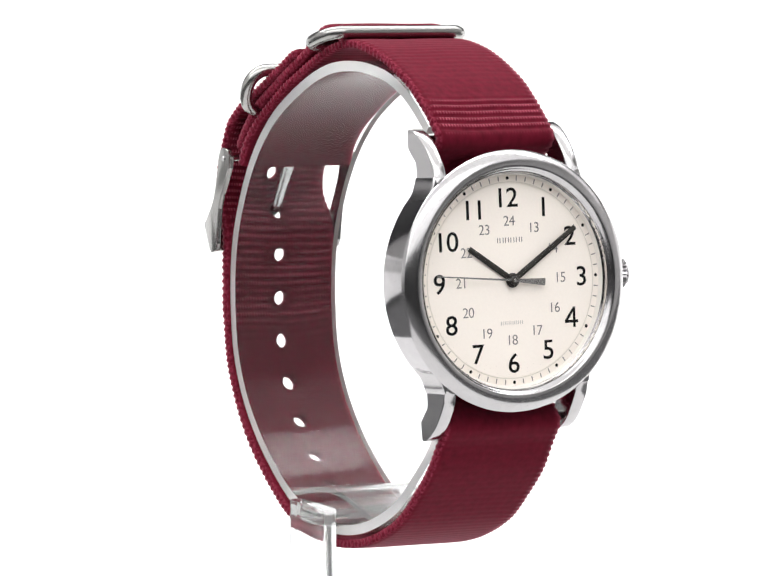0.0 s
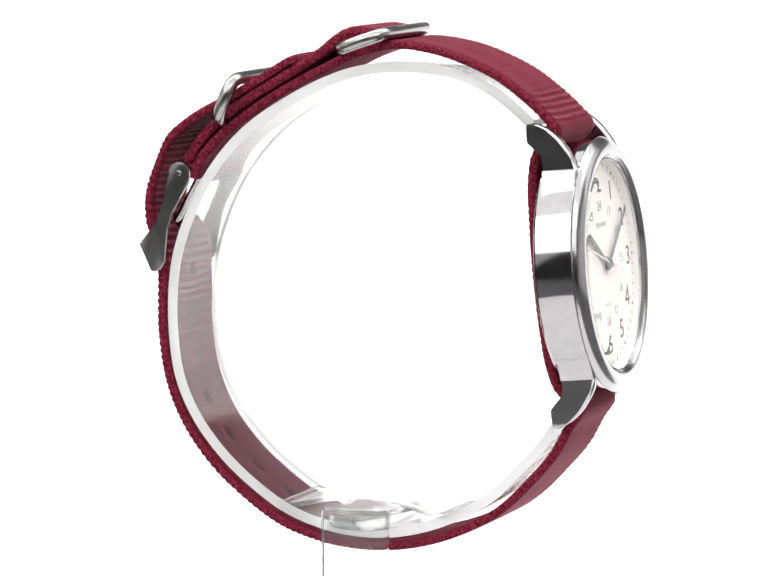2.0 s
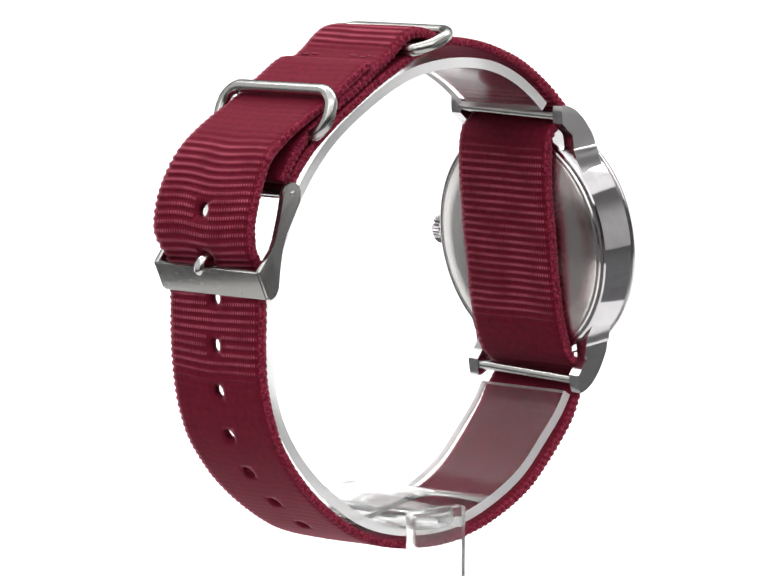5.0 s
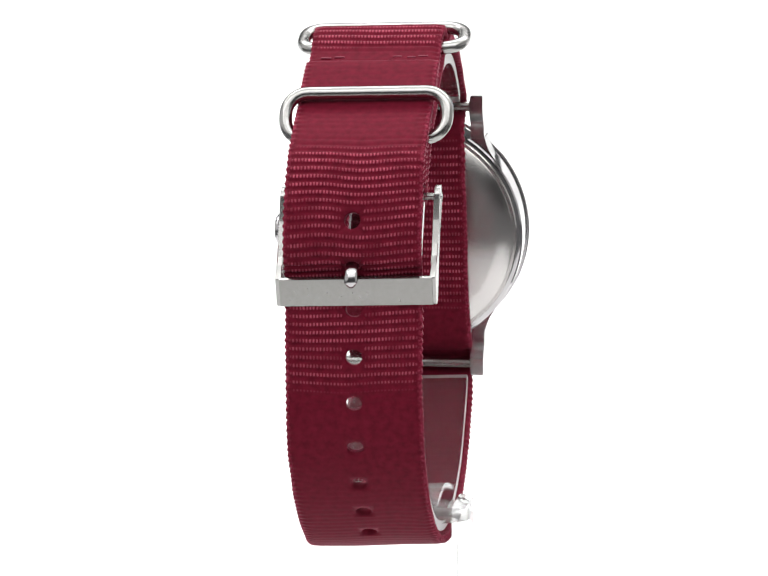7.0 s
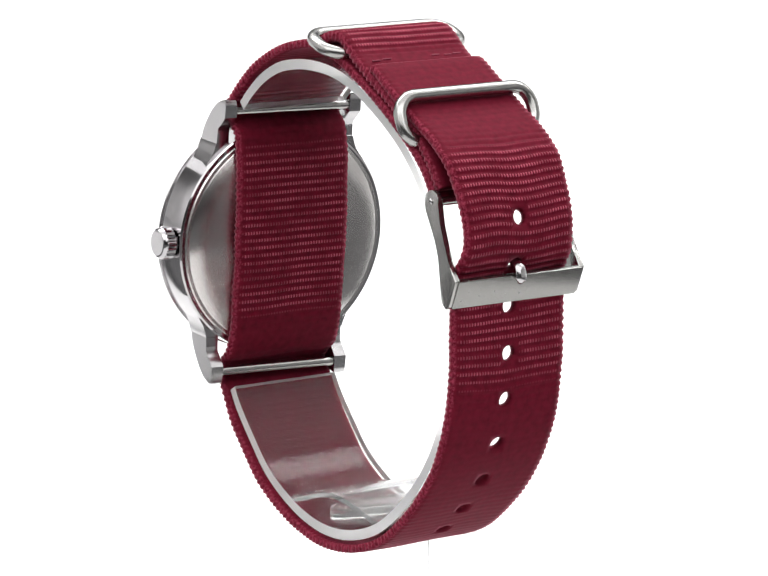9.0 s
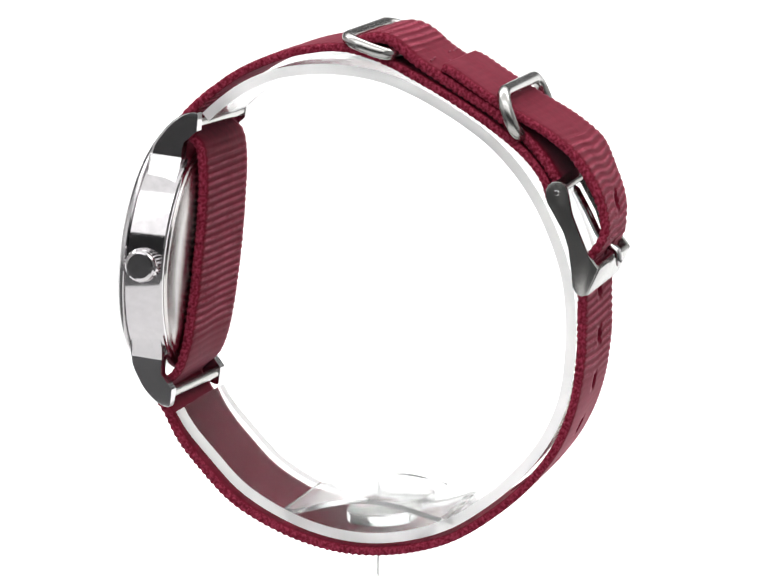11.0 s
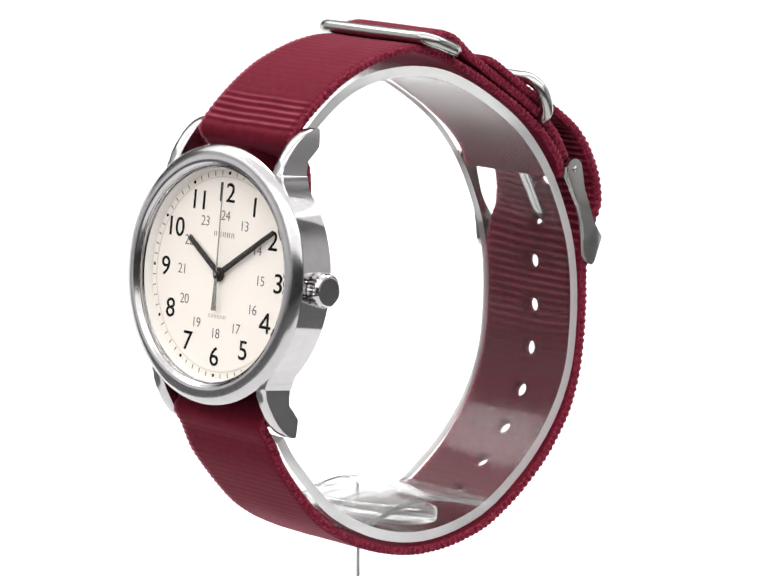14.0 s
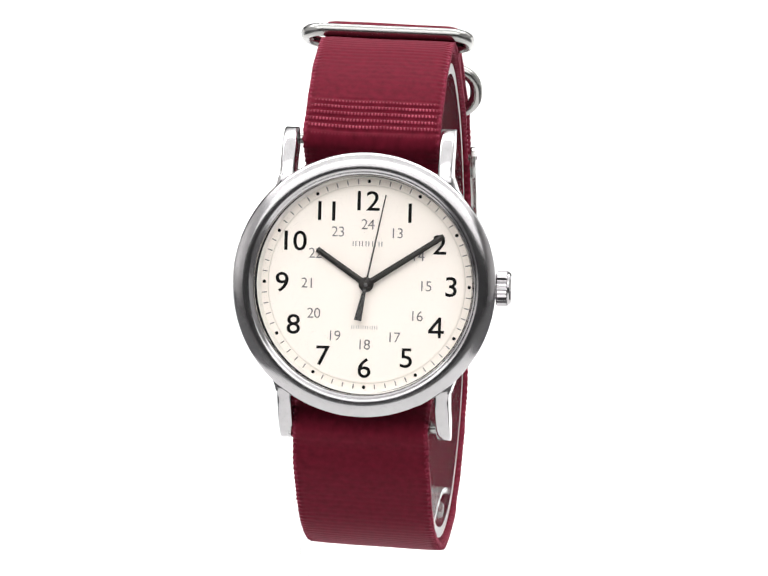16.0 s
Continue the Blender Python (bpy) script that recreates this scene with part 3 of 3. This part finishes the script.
# ---- strap, buckle and slides ----
def build_strap():
    under = [head_uz(d, h) for d, h in ((-2.6, 21.0), (-3.9, 19.7), (-5.9, 18.0), (-6.85, 14.0), (-7.2, 7.0), (-7.25, 0.0), (-7.05, -8.0), (-6.5, -14.0), (-5.4, -17.8), (-3.7, -19.7), (-2.6, -21.4))]
    path = [(-28.5, 11.4), (-27.6, 14.0), (-24.6, 17.7), (-20.0, 21.4), (-13.9, 25.4), (-7.0, 29.2), (-1.5, 31.7), (4.2, 33.0), (10.5, 32.4), (15.6, 30.9), (20.6, 28.6), (24.6, 25.8), (27.7, 23.1)]
    path += under
    path += [(32.4, -24.5), (30.4, -28.3), (26.8, -32.7), (21.3, -38.0), (13.6, -42.05), (6.7, -44.05), (0.0, -44.6), (-6.9, -43.8), (-13.5, -41.6), (-19.5, -37.8), (-24.85, -33.2), (-29.6, -27.05),
             (-32.3, -20.4), (-33.5, -12.8), (-33.6, -4.8), (-33.8, 0.0), (-34.5, 2.2), (-35.8, 4.2), (-36.4, 6.75), (-36.0, 9.85), (-34.7, 13.3), (-32.3, 17.5), (-29.05, 20.3), (-26.3, 22.05), (-22.95, 23.85), (-19.3, 26.0), (-15.8, 28.2), (-13.0, 29.95), (-11.6, 30.5)]
    q, _, ss = spline(path, 0.2)
    near = np.hypot(q[:, 0] + 33.4, q[:, 1] + 10.95)
    s2 = ss[int(np.argmin(near))]
    def along(u, z):
        return ss[int(np.argmin(np.hypot(q[:, 0] - u, q[:, 1] - z)))]

    crisp = [(along(24.2, 26.3), along(30.2, 19.5)), (along(28.3, 17.5), along(28.5, -16.0)), (along(-32.6, -19.0), along(-28.0, 21.4))]
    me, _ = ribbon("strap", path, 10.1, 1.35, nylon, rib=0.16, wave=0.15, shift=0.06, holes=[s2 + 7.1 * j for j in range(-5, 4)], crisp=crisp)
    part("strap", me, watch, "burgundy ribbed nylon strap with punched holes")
    fold = [(2.2, 33.1), (1.0, 34.2), (-1.2, 34.75), (-3.5, 34.45), (-5.4, 33.3), (-7.2, 31.8), (-10.4, 29.7), (-15.0, 26.85), (-18.8, 24.55), (-22.4, 22.1), (-25.6, 19.4), (-27.6, 17.1), (-29.0, 14.9), (-29.6, 13.9)]
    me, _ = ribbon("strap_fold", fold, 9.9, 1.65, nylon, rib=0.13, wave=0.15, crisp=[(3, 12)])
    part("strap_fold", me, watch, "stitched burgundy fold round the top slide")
    fq, fn, fs = spline(fold, 0.2)
    row = int(np.argmin(np.hypot(fq[:, 0] + 8.9, fq[:, 1] - 30.7)))
    for k, (x, length, dr) in enumerate(((-8.2, 1.5, 0), (-6.3, 1.3, 1), (-4.2, 1.4, 0), (4.6, 1.5, 0), (6.6, 1.6, 1), (-2.0, 1.2, 9), (0.4, 1.5, 8), (2.6, 1.3, 9))):
        (u, z), (nu, nz) = fq[row + dr], fn[row + dr]
        out = 0.9
        a = (x, -(u - nu * out), z - nz * out)
        part("stitch", skew(rod("stitch", a, (x + length, a[1], a[2]), 0.13, thread, 8)), watch, "short burgundy thread stitch")


build_strap()


def build_fittings():
    # two wire slides
    def slide(sx, sy, corner, c, direction, side):
        dn = Vector((0, -direction[0], direction[1])).normalized()
        ex = Vector((1, 0, 0))
        m = Matrix((ex, dn, ex.cross(dn))).transposed().to_4x4()
        m.translation = Vector((side, -c[0], c[1])) * MM
        me = wire_ring("slide", sx, sy, corner, 1.0, satin)
        me.transform(m)
        part("slide", skew(me), watch, "polished steel wire slide")

    slide(26.8, 9.4, 2.9, (-0.5, 33.5), (7.3, 2.6), -0.5)
    slide(26.2, 9.2, 3.2, (-22.6, 23.75), (2.8, 7.1), -0.3)
    # buckle: two arms, a plate and a tongue
    arm = [(-29.95 + 1.75 * math.cos(radians(a)), 12.35 + 1.75 * math.sin(radians(a))) for a in (-20, 10, 40, 70, 100, 130, 160, 185)]
    arm += [(-32.3, 9.1), (-33.4, 5.9), (-34.1, 4.1), (-34.9, 3.1), (-36.5, 1.1), (-34.7, -2.9), (-34.0, -3.25), (-33.1, -2.8), (-32.5, -1.7), (-32.3, 1.0), (-32.0, 4.1), (-31.2, 6.5), (-29.5, 9.1), (-28.4, 10.9)]
    buckle = part("buckle", skew(slab("buckle", [(-36.7, 1.0), (-36.0, 1.4), (-34.0, -2.85), (-34.7, -3.2)], -11.85, 10.75, buckle_steel, 0.12)), watch, "satin steel buckle with plate and tongue")
    for sx in (-1, 1):
        a = part("arm", skew(slab("arm", arm, sx * 11.4 - 0.95, sx * 11.4 - 0.05, satin, 0.16)), buckle)
        part("rivet", skew(rod("rivet", (sx * 11.75 - 0.5, 29.95, 12.35), (sx * 12.1 - 0.5, 29.95, 12.35), 0.42, chrome)), a)
    part("hinge_bar", skew(rod("hinge_bar", (-11.7, 29.95, 12.35), (10.7, 29.95, 12.35), 0.55, satin)), buckle)
    part("tongue", tongue_mesh([(-30.2, 11.9), (-32.3, 8.1), (-34.4, 4.2), (-35.8, 2.9), (-36.9, 2.2), (-37.35, 0.8), (-37.1, -0.2)]), buckle, "polished steel tongue")


def tongue_mesh(points):
    q, nor, ss = spline(points, 0.25)
    verts, faces, seg = [], [], 14
    for k, ((u, z), (nu, nz)) in enumerate(zip(q, nor)):
        r = 1.0 * min(1.0, 0.35 + 0.65 * min(k, len(q) - 1 - k) / 3)
        for i in range(seg):
            a = 2 * math.pi * i / seg
            o = 0.55 * r * math.sin(a)
            verts.append((r * math.cos(a) * MM, -(u + nu * o) * MM, (z + nz * o) * MM))
    n = len(q)
    for k in range(n - 1):
        for i in range(seg):
            j = (i + 1) % seg
            faces.append((k * seg + i, k * seg + j, (k + 1) * seg + j, (k + 1) * seg + i))
    faces += [tuple(range(seg))[::-1], tuple((n - 1) * seg + i for i in range(seg))]
    return skew(mesh_of("tongue", verts, faces, chrome))


build_fittings()

# ---- clear stand ----
stand = new("display_stand")
stand.matrix_basis = pose(0, 0, Z0, 0, 0, AXIS_TURN)
tagged(stand, "clear acrylic display stand with open ring inside the strap", "display stand")


def build_stand():
    ring = [(26.0, 21.9), (23.5, 24.1), (19.8, 26.7), (15.0, 28.8), (10.2, 29.7), (5.0, 29.9), (-1.1, 29.2), (-6.4, 27.5), (-13.2, 24.0), (-19.2, 19.9), (-23.3, 15.8), (-26.4, 11.5), (-29.1, 6.2), (-31.2, 0.2), (-32.1, -5.5),
            (-32.1, -12.7), (-31.0, -19.9), (-28.2, -26.1), (-23.7, -31.8), (-18.5, -36.3), (-12.8, -39.9), (-6.5, -42.0), (0.0, -42.8), (6.3, -42.2), (12.8, -40.2), (20.1, -36.2), (25.3, -31.1), (29.0, -26.9), (30.8, -24.0)]
    me, _ = ribbon("ring", ring, 9.5, 1.6, acrylic, step=0.8, cols=5, rim_mat=frosted, shift=0.22)
    part("ring", me, stand, "open clear acrylic ring")
    arch = [(-14.0, -39.2), (-11.8, -39.1), (-9.5, -38.6), (-6.0, -37.7), (0.0, -36.9), (6.0, -37.7), (9.5, -38.7), (11.8, -39.2), (14.0, -39.3)]
    me, _ = ribbon("saddle", arch, 9.3, 0.8, soft_block, step=0.8, cols=5)
    part("saddle", me, stand, "arched clear acrylic saddle")
    post = block("post", -13.7, -11.3, -4.8, 5.8, -150.0, -38.2, clear_block, 0.5)
    part("post", post, stand, "flat clear acrylic post")
    # cross arm: a plate with round ends through the post, under the saddle
    bm = bmesh.new()
    rim = [(4.2 + 5.2 * math.cos(radians(a)), 0.5 + 5.0 * math.sin(radians(a))) for a in range(-90, 91, 12)]
    rim += [(-9.0 - 4.4 * math.cos(radians(a)), 0.5 + 5.0 * math.sin(radians(a))) for a in range(90, -91, -15)]
    lo = [bm.verts.new((x * MM, y * MM, -41.3 * MM)) for x, y in rim]
    hi = [bm.verts.new((x * MM, y * MM, -39.2 * MM)) for x, y in rim]
    bm.faces.new(lo), bm.faces.new(hi[::-1])
    for k in range(len(rim)):
        j = (k + 1) % len(rim)
        bm.faces.new((lo[k], lo[j], hi[j], hi[k]))
    bmesh.ops.bevel(bm, geom=[e for e in bm.edges if abs(e.verts[0].co.z - e.verts[1].co.z) < 1e-6], offset=0.5 * MM, segments=2, affect="EDGES", profile=0.6)
    part("cross_arm", from_bm("cross_arm", bm, soft_block, True, 40), stand, "clear acrylic cross arm with rounded ends")


build_stand()


# ---- what moves ----
def motions():
    turn = [(0.5 * k, pose(0, 0, Z0, 0, 0, AXIS_TURN + AXIS_RATE * 0.5 * k)) for k in range(33)]
    walk(watch, turn)
    walk(stand, turn)
    rows, angle = [(0.0, HEAD @ FACE @ pose(0, 0, 0, 0, 0, -276))], 276
    for k in range(16):
        t = 0.65 + k
        rows.append((t - 0.05, HEAD @ FACE @ pose(0, 0, 0, 0, 0, -angle)))
        angle += 6
        rows.append((t + 0.05, HEAD @ FACE @ pose(0, 0, 0, 0, 0, -angle)))
    rows.append((16.0, HEAD @ FACE @ pose(0, 0, 0, 0, 0, -angle)))
    walk(second_hand, rows)


motions()
